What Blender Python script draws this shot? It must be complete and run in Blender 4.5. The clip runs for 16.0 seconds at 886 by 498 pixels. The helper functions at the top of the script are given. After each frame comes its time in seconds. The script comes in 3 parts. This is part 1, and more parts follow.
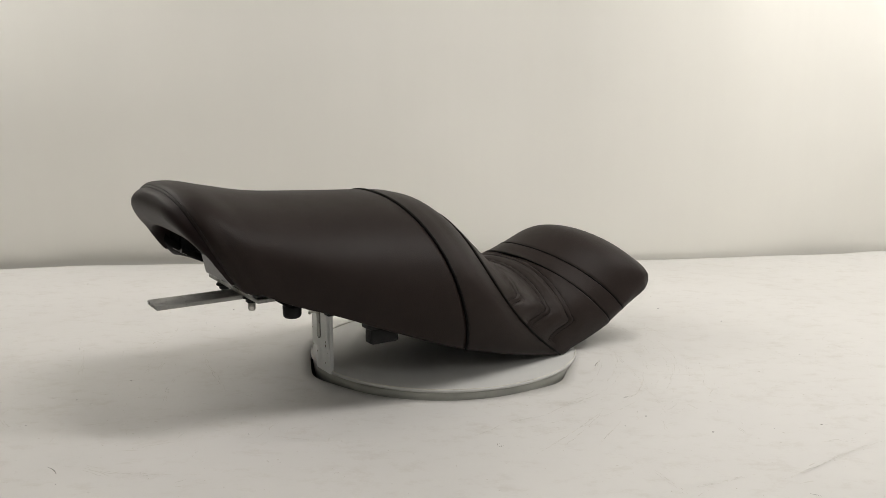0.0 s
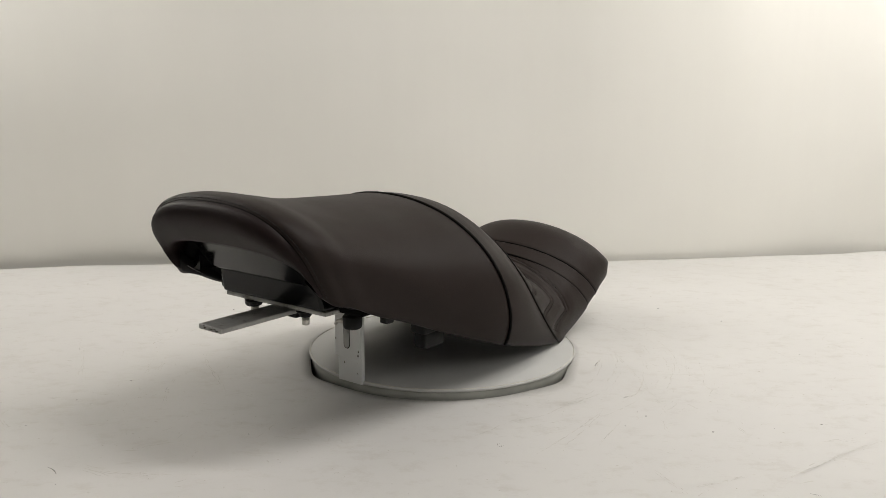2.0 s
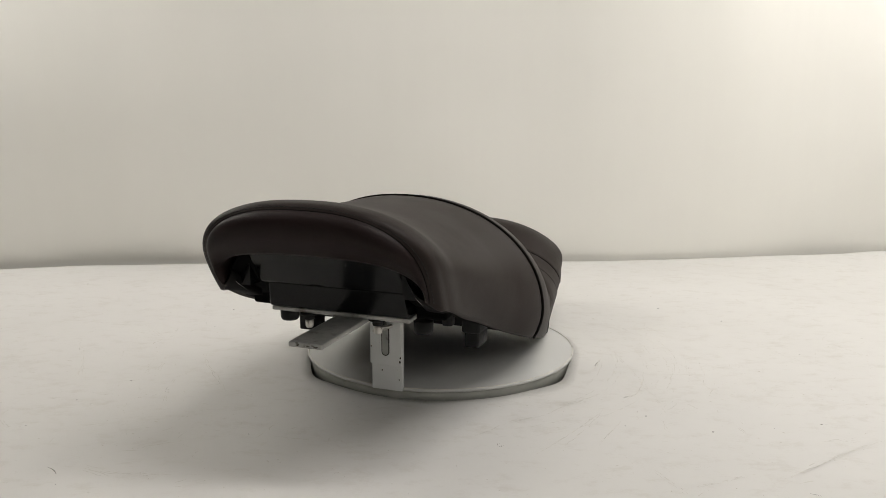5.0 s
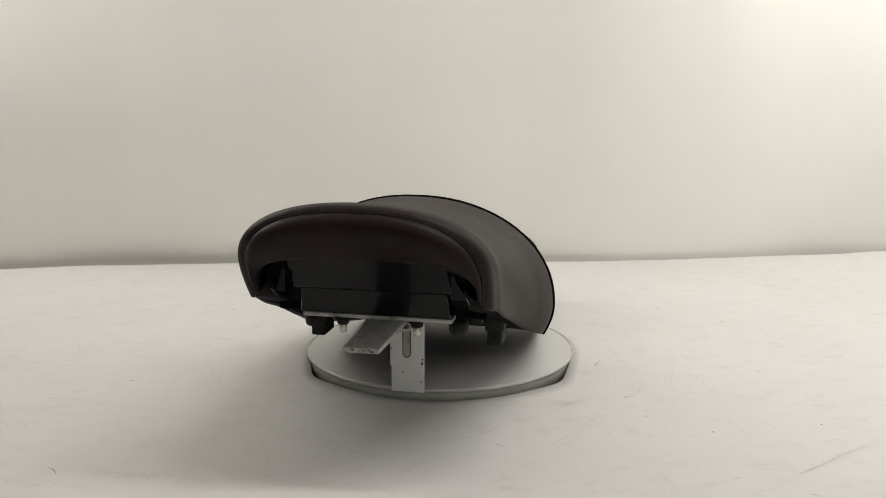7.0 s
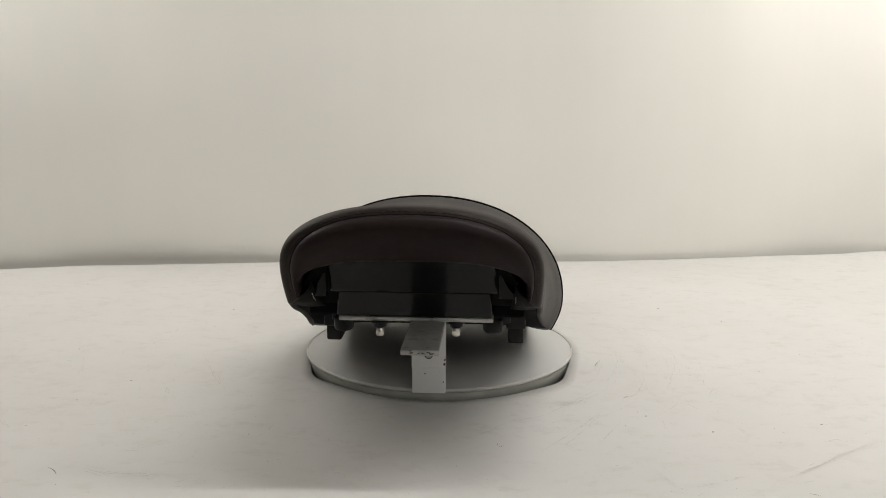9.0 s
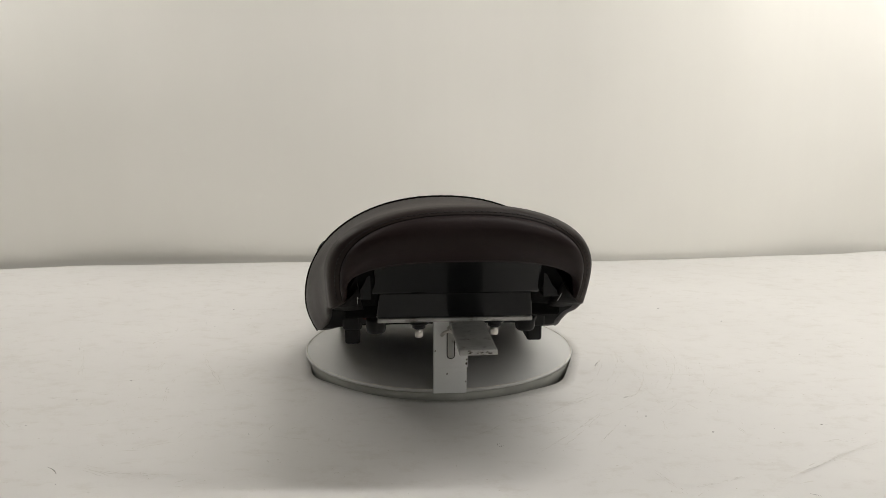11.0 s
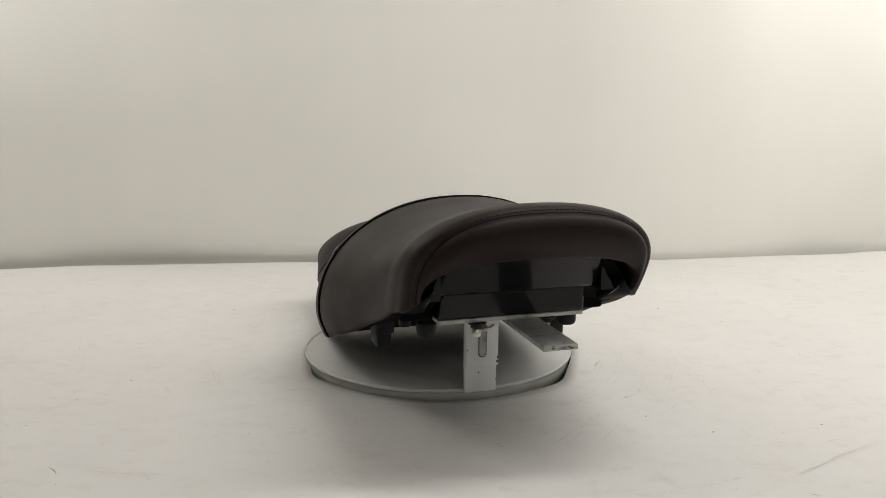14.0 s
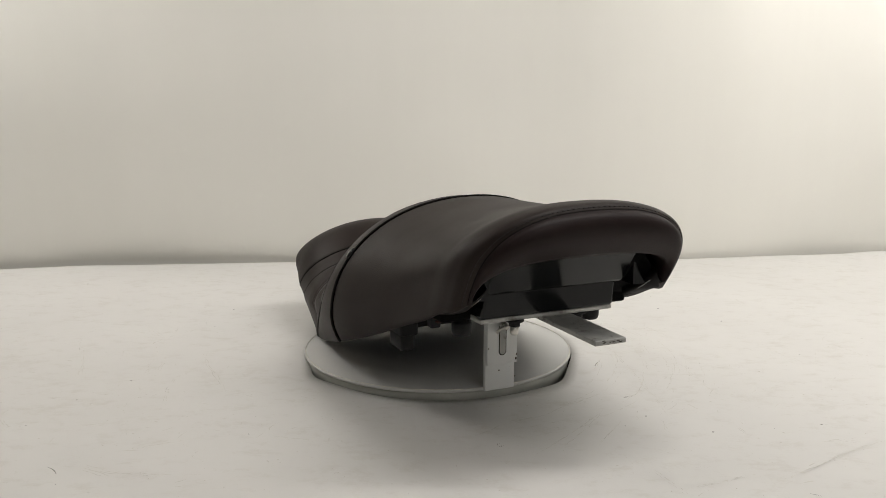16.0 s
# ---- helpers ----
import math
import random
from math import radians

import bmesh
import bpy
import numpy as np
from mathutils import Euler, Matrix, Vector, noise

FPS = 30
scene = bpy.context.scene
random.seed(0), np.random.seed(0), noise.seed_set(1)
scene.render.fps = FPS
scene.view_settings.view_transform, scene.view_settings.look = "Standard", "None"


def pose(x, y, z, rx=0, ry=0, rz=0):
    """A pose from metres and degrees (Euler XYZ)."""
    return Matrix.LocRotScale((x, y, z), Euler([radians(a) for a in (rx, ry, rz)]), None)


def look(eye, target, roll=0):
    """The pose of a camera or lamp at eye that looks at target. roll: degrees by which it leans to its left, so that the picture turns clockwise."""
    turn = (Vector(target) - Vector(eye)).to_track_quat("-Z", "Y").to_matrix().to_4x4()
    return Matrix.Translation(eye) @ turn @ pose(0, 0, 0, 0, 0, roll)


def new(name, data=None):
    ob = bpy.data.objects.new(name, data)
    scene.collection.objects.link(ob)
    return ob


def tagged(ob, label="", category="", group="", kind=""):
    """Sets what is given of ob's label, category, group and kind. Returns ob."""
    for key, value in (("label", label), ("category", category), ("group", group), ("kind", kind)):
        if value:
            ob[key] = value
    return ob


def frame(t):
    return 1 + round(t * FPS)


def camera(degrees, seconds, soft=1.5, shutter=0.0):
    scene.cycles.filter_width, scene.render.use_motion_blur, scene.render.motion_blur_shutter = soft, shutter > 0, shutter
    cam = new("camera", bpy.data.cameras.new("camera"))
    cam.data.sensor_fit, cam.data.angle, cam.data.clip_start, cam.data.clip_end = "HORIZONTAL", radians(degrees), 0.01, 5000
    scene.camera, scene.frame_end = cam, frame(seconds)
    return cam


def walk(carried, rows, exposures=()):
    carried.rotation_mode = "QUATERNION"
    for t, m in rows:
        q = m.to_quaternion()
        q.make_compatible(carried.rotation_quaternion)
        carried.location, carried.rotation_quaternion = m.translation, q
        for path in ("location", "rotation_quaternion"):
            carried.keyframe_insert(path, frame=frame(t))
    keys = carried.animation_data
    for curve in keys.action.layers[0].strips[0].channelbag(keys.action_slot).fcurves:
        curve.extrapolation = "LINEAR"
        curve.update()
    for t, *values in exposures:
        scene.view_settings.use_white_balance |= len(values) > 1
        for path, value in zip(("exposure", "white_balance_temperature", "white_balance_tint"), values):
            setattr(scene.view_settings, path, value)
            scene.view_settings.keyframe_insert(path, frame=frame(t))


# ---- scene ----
cam = camera(51.52, 16.0, soft=0.7)


# ---- place -----------------------------------------------------------------
# The origin is the turntable's axis at the height of its disc; the table top lies 12 mm lower.
FLOOR = -0.012
EYE = (0.0, -1.2016, 0.3718)
TILT, PAN, LEAN = 11.162, 0.116, 0.159
AIM = (EYE[0] + math.sin(radians(PAN)), EYE[1] + math.cos(radians(PAN)), EYE[2] - math.tan(radians(TILT)))
walk(cam, [(0.0, look(EYE, AIM, LEAN)), (16.0, look(EYE, AIM, LEAN))], exposures=[(0.0, 0.0), (16.0, 0.0)])

# turn of the turntable, seconds and degrees
TURNS = [(0.0, -53.4), (0.5, -49.6), (1.0, -44.9), (1.5, -39.5), (2.0, -34.4), (2.5, -30.2), (3.0, -26.1), (3.5, -23.1),
         (4.0, -20.9), (6.5, -10.3), (7.0, -8.3), (7.5, -6.3), (8.0, -4.2), (8.5, -2.1), (9.0, 0.0), (11.5, 10.1),
         (12.0, 12.0), (12.5, 14.0), (13.0, 16.0), (13.5, 18.0), (14.0, 20.1), (14.5, 22.1), (15.0, 24.1), (15.5, 26.2), (16.0, 28.2)]
SEAT_AT = (-0.0095, 0.0, 0.0, 0, 0, -3.5)  # the seat's place on the turntable

# ---- light -------------------------------------------------------------------
world = bpy.data.worlds.new("world")
scene.world = world
world.use_nodes = True
world.node_tree.nodes["Background"].inputs["Color"].default_value = (0.9, 0.93, 1.0, 1)
world.node_tree.nodes["Background"].inputs["Strength"].default_value = 0.02


def lamp(name, eye, target, sx, sy, watts, colour):
    data = bpy.data.lights.new(name, "AREA")
    data.shape, data.size, data.size_y, data.energy, data.color = "RECTANGLE", sx, sy, watts, colour
    ob = new(name, data)
    ob.matrix_world = look(eye, target)
    return ob


lamp("strip_lamp", (0.82, -0.22, 1.50), (0.82, -0.10, 0.0), 1.4, 0.05, 15.2, (0.99, 0.957, 0.922))
lamp("strip_lamp", (-0.95, -0.22, 1.50), (-0.95, -0.10, 0.0), 0.8, 0.05, 2.0, (0.99, 0.957, 0.922))
lamp("side_lamp", (-1.12, 0.34, 0.95), (-0.90, 0.60, 0.85), 0.35, 0.35, 6.7, (0.99, 0.96, 0.927))
lamp("side_lamp", (1.15, 0.40, 0.85), (0.85, 0.70, 0.60), 0.32, 0.32, 3.2, (0.988, 0.957, 0.922))
# Added unseen fill lamp behind the camera; lights the upright's face and backdrop.
lamp("front_fill_lamp", (1.3, -2.3, 1.75), (0.25, 0.3, 0.3), 1.5, 1.0, 9.8, (0.983, 0.96, 0.932))


# ---- materials ---------------------------------------------------------------
class Nodes:
    def __init__(self, name, rough=0.5, metal=0.0):
        self.mat = bpy.data.materials.new(name)
        self.mat.use_nodes = True
        self.tree = self.mat.node_tree
        self.bsdf = self.tree.nodes["Principled BSDF"]
        self.bsdf.inputs["Roughness"].default_value = rough
        self.bsdf.inputs["Metallic"].default_value = metal
        self.coord = self.add("ShaderNodeTexCoord").outputs["Object"]

    def add(self, kind, **values):
        node = self.tree.nodes.new(kind)
        for key, value in values.items():
            node.inputs[key].default_value = value
        return node

    def link(self, a, b):
        self.tree.links.new(a, b)

    def noise(self, scale, detail=3.0, rough=0.55, stretch=None):
        node = self.add("ShaderNodeTexNoise", Scale=scale, Detail=detail, Roughness=rough)
        source = self.coord
        if stretch:
            mapping = self.add("ShaderNodeMapping", Scale=stretch)
            self.link(self.coord, mapping.inputs["Vector"])
            source = mapping.outputs["Vector"]
        self.link(source, node.inputs["Vector"])
        return node.outputs["Fac"]

    def ramp(self, fac, stops):
        node = self.add("ShaderNodeValToRGB")
        ramp = node.color_ramp
        while len(ramp.elements) < len(stops):
            ramp.elements.new(0.5)
        for e, (pos, col) in zip(ramp.elements, stops):
            e.position = pos
            e.color = (*col, 1) if len(col) == 3 else (col[0], col[0], col[0], 1)
        self.link(fac, node.inputs["Fac"])
        return node.outputs["Color"]

    def mix(self, fac, a, b, mode="MIX"):
        node = self.tree.nodes.new("ShaderNodeMix")
        node.data_type, node.blend_type = "RGBA", mode
        for sock, value in ((node.inputs[0], fac), (node.inputs[6], a), (node.inputs[7], b)):
            if isinstance(value, (int, float)):
                sock.default_value = value
            elif isinstance(value, tuple):
                sock.default_value = (*value, 1)
            else:
                self.link(value, sock)
        return node.outputs[2]

    def bump(self, height, strength, distance, under=None):
        node = self.add("ShaderNodeBump", Strength=strength, Distance=distance)
        self.link(height, node.inputs["Height"])
        if under is not None:
            self.link(under, node.inputs["Normal"])
        self.link(node.outputs["Normal"], self.bsdf.inputs["Normal"])
        return node.outputs["Normal"]

    def colour(self, c):
        if isinstance(c, tuple):
            self.bsdf.inputs["Base Color"].default_value = (*c, 1)
        else:
            self.link(c, self.bsdf.inputs["Base Color"])

    def rough(self, c):
        self.link(c, self.bsdf.inputs["Roughness"])


def make_leather(name, dark, light, rough):
    n = Nodes(name)
    big = n.noise(9, 3)
    grain = n.add("ShaderNodeTexVoronoi", Scale=720.0)
    n.link(n.coord, grain.inputs["Vector"])
    fine = n.noise(900, 2)
    n.colour(n.mix(n.ramp(fine, [(0.35, (0.0,)), (0.7, (1.0,))]), n.ramp(big, [(0.3, dark), (0.7, light)]), tuple(c * 1.25 for c in light)))
    n.rough(n.ramp(big, [(0.3, (rough - 0.04,)), (0.7, (rough + 0.05,))]))
    n.bsdf.inputs["Specular IOR Level"].default_value = 0.14
    low = n.bump(n.noise(22, 2), 0.12, 0.004)
    n.bump(grain.outputs["Distance"], 0.30, 0.0004, low)
    return n.mat


LEATHER = make_leather("brown_black_vinyl", (0.0150, 0.0104, 0.0090), (0.0192, 0.0133, 0.0115), 0.47)
LEATHER_TAIL = make_leather("wine_black_vinyl", (0.0115, 0.0066, 0.0063), (0.0145, 0.0083, 0.0080), 0.48)


def make_plain(name, col, rough, metal=0.0, vary=0.25, scale=40, bump=0.15, gloss=0.5):
    n = Nodes(name, rough, metal)
    n.bsdf.inputs["Specular IOR Level"].default_value = gloss
    big = n.noise(scale, 4)
    n.colour(n.ramp(big, [(0.3, tuple(c * (1 - vary) for c in col)), (0.7, tuple(min(1, c * (1 + vary)) for c in col))]))
    fine = n.noise(scale * 8, 3)
    n.rough(n.ramp(fine, [(0.3, (max(0.05, rough - 0.08),)), (0.7, (rough + 0.08,))]))
    n.bump(fine, bump, 0.0006)
    return n.mat


PIPING = make_plain("black_piping", (0.004, 0.0035, 0.0035), 0.6, gloss=0.08)
THREAD = make_plain("dark_thread", (0.010, 0.008, 0.008), 0.8)
WHITE_THREAD = make_plain("white_thread", (0.6, 0.6, 0.58), 0.8)


def make_gloss():
    n = Nodes("black_glossy_plastic", 0.2)
    n.bsdf.inputs["Specular IOR Level"].default_value = 0.26
    n.colour(n.ramp(n.noise(6, 3), [(0.3, (0.0040, 0.0045, 0.0050)), (0.7, (0.0060, 0.0066, 0.0072))]))
    n.rough(n.ramp(n.noise(5, 2), [(0.3, (0.12,)), (0.7, (0.24,))]))
    n.bump(n.noise(30, 2), 0.03, 0.002)
    return n.mat


PAN_PLASTIC = make_gloss()
RUBBER = make_plain("black_rubber", (0.007, 0.007, 0.0072), 0.55, gloss=0.3)
LINING = make_plain("black_cloth_lining", (0.004, 0.004, 0.004), 0.9, gloss=0.1)
CHROME = make_plain("bright_zinc", (0.62, 0.60, 0.56), 0.34, 1.0, 0.15)
# Near-black stands in for the shade in the gap round the disc.
GAP_SHADE = make_plain("gap_shade_black", (0.012, 0.011, 0.010), 0.9)
RED_WIRE = make_plain("dull_red_wire", (0.035, 0.008, 0.006), 0.7, gloss=0.2)


def make_bare_metal():
    n = Nodes("scuffed_steel", 0.45, 0.25)
    big, spots = n.noise(22, 5, 0.65), n.noise(75, 6, 0.7)
    base = n.ramp(big, [(0.3, (0.30, 0.30, 0.285)), (0.65, (0.47, 0.47, 0.445))])
    n.colour(n.mix(n.ramp(spots, [(0.55, (0.0,)), (0.70, (0.8,))]), base, (0.12, 0.105, 0.085)))
    n.rough(n.ramp(spots, [(0.3, (0.38,)), (0.7, (0.6,))]))
    n.bump(spots, 0.2, 0.0006)
    return n.mat


def make_painted_metal():
    n = Nodes("white_painted_steel", 0.4, 0.0)
    big, spots = n.noise(14, 4), n.noise(110, 5, 0.7)
    base = n.ramp(big, [(0.3, (0.74, 0.75, 0.75)), (0.7, (0.82, 0.83, 0.82))])
    n.colour(n.mix(n.ramp(spots, [(0.69, (0.0,)), (0.73, (1.0,))]), base, (0.10, 0.08, 0.06)))
    n.bump(spots, 0.15, 0.0005)
    return n.mat


def make_disc():
    n = Nodes("matt_grey_white_disc", 0.42, 0.0)
    big, fine = n.noise(7, 4), n.noise(160, 4)
    base = n.ramp(big, [(0.3, (0.54, 0.54, 0.522)), (0.7, (0.60, 0.60, 0.58))])
    n.colour(n.mix(n.ramp(fine, [(0.70, (0.0,)), (0.76, (0.6,))]), base, (0.3, 0.27, 0.22)))
    n.rough(n.ramp(big, [(0.3, (0.36,)), (0.7, (0.5,))]))
    n.bump(fine, 0.08, 0.0005)
    return n.mat


def make_table():
    n = Nodes("scuffed_white_table_top", 0.55)
    big, mid = n.noise(2.2, 4), n.noise(30, 7, 0.75, (1.0, 1.5, 1.0))
    base = n.ramp(big, [(0.3, (0.655, 0.643, 0.615)), (0.7, (0.705, 0.693, 0.668))])
    dirt = n.mix(n.ramp(mid, [(0.53, (0.0,)), (0.74, (0.65,))]), base, (0.57, 0.545, 0.495))
    specks = n.noise(210, 2, 0.5)
    n.colour(n.mix(n.ramp(specks, [(0.74, (0.0,)), (0.79, (0.6,))]), dirt, (0.34, 0.29, 0.22)))
    n.rough(n.ramp(mid, [(0.3, (0.42,)), (0.7, (0.62,))]))
    n.bump(n.noise(60, 4), 0.10, 0.001, n.bump(big, 0.25, 0.02))
    return n.mat


def make_sheet():
    n = Nodes("cream_backdrop_vinyl", 0.42)
    big, streak = n.noise(1.3, 3), n.noise(3.0, 4, 0.6, (1.0, 1.0, 0.12))
    n.colour(n.mix(n.ramp(streak, [(0.3, (0.0,)), (0.75, (0.5,))]), n.ramp(big, [(0.3, (0.79, 0.775, 0.72)), (0.7, (0.84, 0.825, 0.77))]), (0.76, 0.745, 0.685)))
    n.bump(n.noise(160, 3), 0.06, 0.001, n.bump(streak, 0.25, 0.02))
    return n.mat


# Yellowish glue line on the disc's edge, its glint put into the pale colour.
BEAD = make_plain("pale_edge", (0.60, 0.585, 0.51), 0.35, 0.0, 0.2, 60)
RIM = make_plain("dull_grey_metal", (0.40, 0.405, 0.37), 0.4, 0.1, 0.12, 30)
BARE, PAINTED, DISC, TABLE, SHEET = make_bare_metal(), make_painted_metal(), make_disc(), make_table(), make_sheet()
WALL_PAINT = make_plain("grey_wall_paint", (0.70, 0.69, 0.67), 0.8, vary=0.06, scale=4)
SCUFF = make_plain("grey_scuff", (0.585, 0.562, 0.522), 0.7, vary=0.3, scale=60)
SMUDGE = make_plain("pale_smudge", (0.60, 0.582, 0.54), 0.6, vary=0.08, scale=60)
DARK_SPECK = make_plain("dark_grit", (0.06, 0.05, 0.04), 0.8)


# ---- mesh helpers ------------------------------------------------------------
def part(name, bm, material, parent=None, label="", smooth=True):
    """Links a bmesh as one mesh object under a thing or a part."""
    bmesh.ops.recalc_face_normals(bm, faces=bm.faces)
    me = bpy.data.meshes.new(name)
    bm.to_mesh(me)
    bm.free()
    me.materials.append(material)
    for poly in me.polygons:
        poly.use_smooth = smooth
    ob = new(name, me)
    ob.parent = parent
    if label:
        tagged(ob, label)
    return ob


def grid(rows, closed=False):
    """A bmesh skin over rows of points."""
    bm = bmesh.new()
    vs = [[bm.verts.new(p) for p in row] for row in rows]
    for a, b in zip(vs, vs[1:]):
        n = len(a)
        for i in range(n if closed else n - 1):
            j = (i + 1) % n
            bm.faces.new((a[i], a[j], b[j], b[i]))
    return bm


def box(x0, x1, y0, y1, z0, z1, bevel=0.001, segments=2):
    bm = bmesh.new()
    m = Matrix.Translation(((x0 + x1) / 2, (y0 + y1) / 2, (z0 + z1) / 2)) @ Matrix.Diagonal((x1 - x0, y1 - y0, z1 - z0, 1))
    bmesh.ops.create_cube(bm, size=1, matrix=m)
    if bevel:
        bmesh.ops.bevel(bm, geom=bm.edges[:], offset=bevel, segments=segments, affect="EDGES", profile=0.5)
    return bm


def turned(profile, steps=48, centre=(0, 0)):
    """A solid of revolution about z from (radius, height) pairs."""
    rows = [[(centre[0] + r * math.cos(2 * math.pi * i / steps), centre[1] + r * math.sin(2 * math.pi * i / steps), z) for i in range(steps)] for r, z in profile]
    bm = grid(rows, closed=True)
    vs = list(bm.verts)
    for ring in (vs[:steps], vs[-steps:]):
        bm.faces.new(ring)
    return bm


def tube(points, radius, sides=8):
    pts = [Vector(p) for p in points]
    rows = []
    for i, p in enumerate(pts):
        d = (pts[min(i + 1, len(pts) - 1)] - pts[max(i - 1, 0)]).normalized()
        a = d.cross(Vector((0, 0, 1)) if abs(d.z) < 0.9 else Vector((0, 1, 0))).normalized()
        b = d.cross(a)
        rows.append([p + radius * (math.cos(2 * math.pi * k / sides) * a + math.sin(2 * math.pi * k / sides) * b) for k in range(sides)])
    bm = grid(rows, closed=True)
    vs = list(bm.verts)
    for ring in (vs[:sides], vs[-sides:]):
        bm.faces.new(ring)
    return bm


def add_tube(bm, points, radius, sides=5):
    """Adds a small tube to bm."""
    t = tube(points, radius, sides)
    me = bpy.data.meshes.new("t")
    t.to_mesh(me)
    t.free()
    bm.from_mesh(me)
    bpy.data.meshes.remove(me)


# ---- setting -----------------------------------------------------------------
def edge_y(x):
    """The table's rear edge."""
    y = np.interp(x, (-1.7, -0.85, -0.8, -0.7, -0.54, -0.32, 0.0, 0.31, 0.42, 0.55, 0.67, 0.86, 1.75), (0.41, 0.523, 0.541, 0.566, 0.580, 0.602, 0.609, 0.617, 0.629, 0.652, 0.677, 0.697, 0.80))
    return float(y) + 0.0012 * math.sin(19 * x)


def table_z(x, y):
    """The table sheet's height: flat, a little lifted beside the turntable and at one rear corner."""
    r = math.hypot(x, y)
    ahead = math.degrees(math.atan2(abs(x), -y))
    side = min(1.0, max(0.0, (ahead - (57 if x > 0 else 63)) / 20))
    z = FLOOR + 0.003 * math.exp(-(max(0.0, r - 0.175) / 0.09) ** 2) * (side - 0.15 * (1 - side))
    z += 0.0068 * math.exp(-(max(0.0, r - 0.175) / 0.055) ** 2) * side * side * (3 - 2 * side)
    z += 0.009 * max(0.0, x - 0.85) * max(0.0, y - 0.45) / 0.03
    z += (0.004 * math.exp(-((x - 0.88) / 0.03) ** 2) - 0.003 * math.exp(-((x - 0.93) / 0.03) ** 2)) * max(0.0, min(1.0, (y - 0.5) / 0.15))
    return z + 0.0010 * noise.noise((x * 4, y * 4, 0)) * min(1.0, max(0.0, r - 0.2) * 5)


def hole_radius(a):
    """The opening for the turntable in the table top; a is the angle from the front."""
    d = abs(math.degrees(a))
    return 0.1765 + 0.0075 * math.exp(-((d - (53 if a > 0 else 60)) / 10) ** 2)


def build_table():
    steps, rings = 184, [0.0, 0.1, 0.25, 0.45, 0.7, 1.0]
    bm = bmesh.new()
    ring_rows = []
    half = 0.30
    for f in rings:
        row = []
        for i in range(steps):
            a = 2 * math.pi * i / steps - math.pi
            dx, dy = math.sin(a), -math.cos(a)
            far = half / max(abs(dx), abs(dy))
            r = hole_radius(a) + (far - hole_radius(a)) * f
            row.append((r * dx, r * dy))
        ring_rows.append(row)
    rows = [[Vector((x, y, table_z(x, y) - 0.012)) for x, y in ring_rows[0]]] + [[Vector((x, y, table_z(x, y))) for x, y in row] for row in ring_rows]
    centre = grid(rows, closed=True)
    xs = [-1.7 + 0.1 * k for k in range(14)] + [-half + 0.05 * k for k in range(13)] + [0.4 + 0.05 * k for k in range(27)]
    ys = [-1.8 + 0.1 * k for k in range(15)] + [-half + 0.05 * k for k in range(13)] + [0.36, 0.42, 0.47, 0.51, 0.54, 0.56, 0.58, 0.59, 0.596, 0.602]

    def place(x, y):
        if y > half:
            y = half + (y - half) * (edge_y(x) - half) / (0.602 - half)
        return Vector((x, y, table_z(x, y)))

    made = {}
    for i in range(len(xs) - 1):
        for j in range(len(ys) - 1):
            if abs(xs[i] + xs[i + 1]) / 2 < half and abs(ys[j] + ys[j + 1]) / 2 < half:
                continue
            quad = []
            for a, b in ((i, j), (i + 1, j), (i + 1, j + 1), (i, j + 1)):
                if (a, b) not in made:
                    made[a, b] = centre.verts.new(place(xs[a], ys[b]))
                quad.append(made[a, b])
            centre.faces.new(quad)
    top = len(ys) - 1
    low = [centre.verts.new(made[i, top].co + Vector((0, 0.003, -0.02))) for i in range(len(xs))]
    for i in range(len(xs) - 1):
        centre.faces.new((made[i, top], made[i + 1, top], low[i + 1], low[i]))
    return tagged(part("table_top", centre, TABLE), "scuffed white table top with a round opening", "table", kind="structure")


def build_sheet():
    rows = []
    heights = [-0.795, -0.5, -0.2, -0.06, -0.03, -0.02] + [-0.012 + 0.006 * k for k in range(10)] + [0.06 + 0.03 * k for k in range(20)] + [0.7, 0.85, 1.05, 1.3, 1.6, 1.9, 2.095]
    for z in heights:
        row = []
        for i in range(81):
            x = -1.9 + 3.8 * i / 80
            full = 0.2 + 0.8 * min(1.0, max(0.0, z) / 0.3)
            wave = 0.018 * math.sin(3.1 * x + 0.6) + 0.006 * math.sin(11 * x + 0.5 * z) + 0.008 * math.sin(7.3 * x + 2 + 0.4 * z) + 0.01 * noise.noise((x * 2, 0, z * 1.2))
            y = 0.016 + 0.5 * (edge_y(x - 0.05) + edge_y(x + 0.05)) + wave * full
            y += 0.005 * math.sin(9 * x + 1) * math.exp(-max(0, z) / 0.05)
            y += (0.004 + 0.009 / (1 + math.exp(9 * (x + 0.05)))) * math.exp(-max(0, z + 0.012) / 0.032)
            y -= 0.06 * math.exp(-((x + 0.90) / 0.03) ** 2) * max(0, z - 0.15)
            y -= 0.018 * math.exp(-((x - 0.90) / 0.05) ** 2) * min(1.0, max(0, z - 0.02) * 6)
            y -= 0.010 * math.exp(-((x - 0.62) / 0.10) ** 2)
            y += 0.03 * math.exp(-((x - 0.20) / 0.22) ** 2) * max(0, z - 0.2)
            row.append((x, y, z))
        rows.append(row)
    ob = part("backdrop", grid(rows), SHEET)
    mod = ob.modifiers.new("thick", "SOLIDIFY")
    mod.thickness, mod.offset = 0.003, 1
    return tagged(ob, "cream vinyl backdrop sheet hanging behind the table", "backdrop", kind="structure")


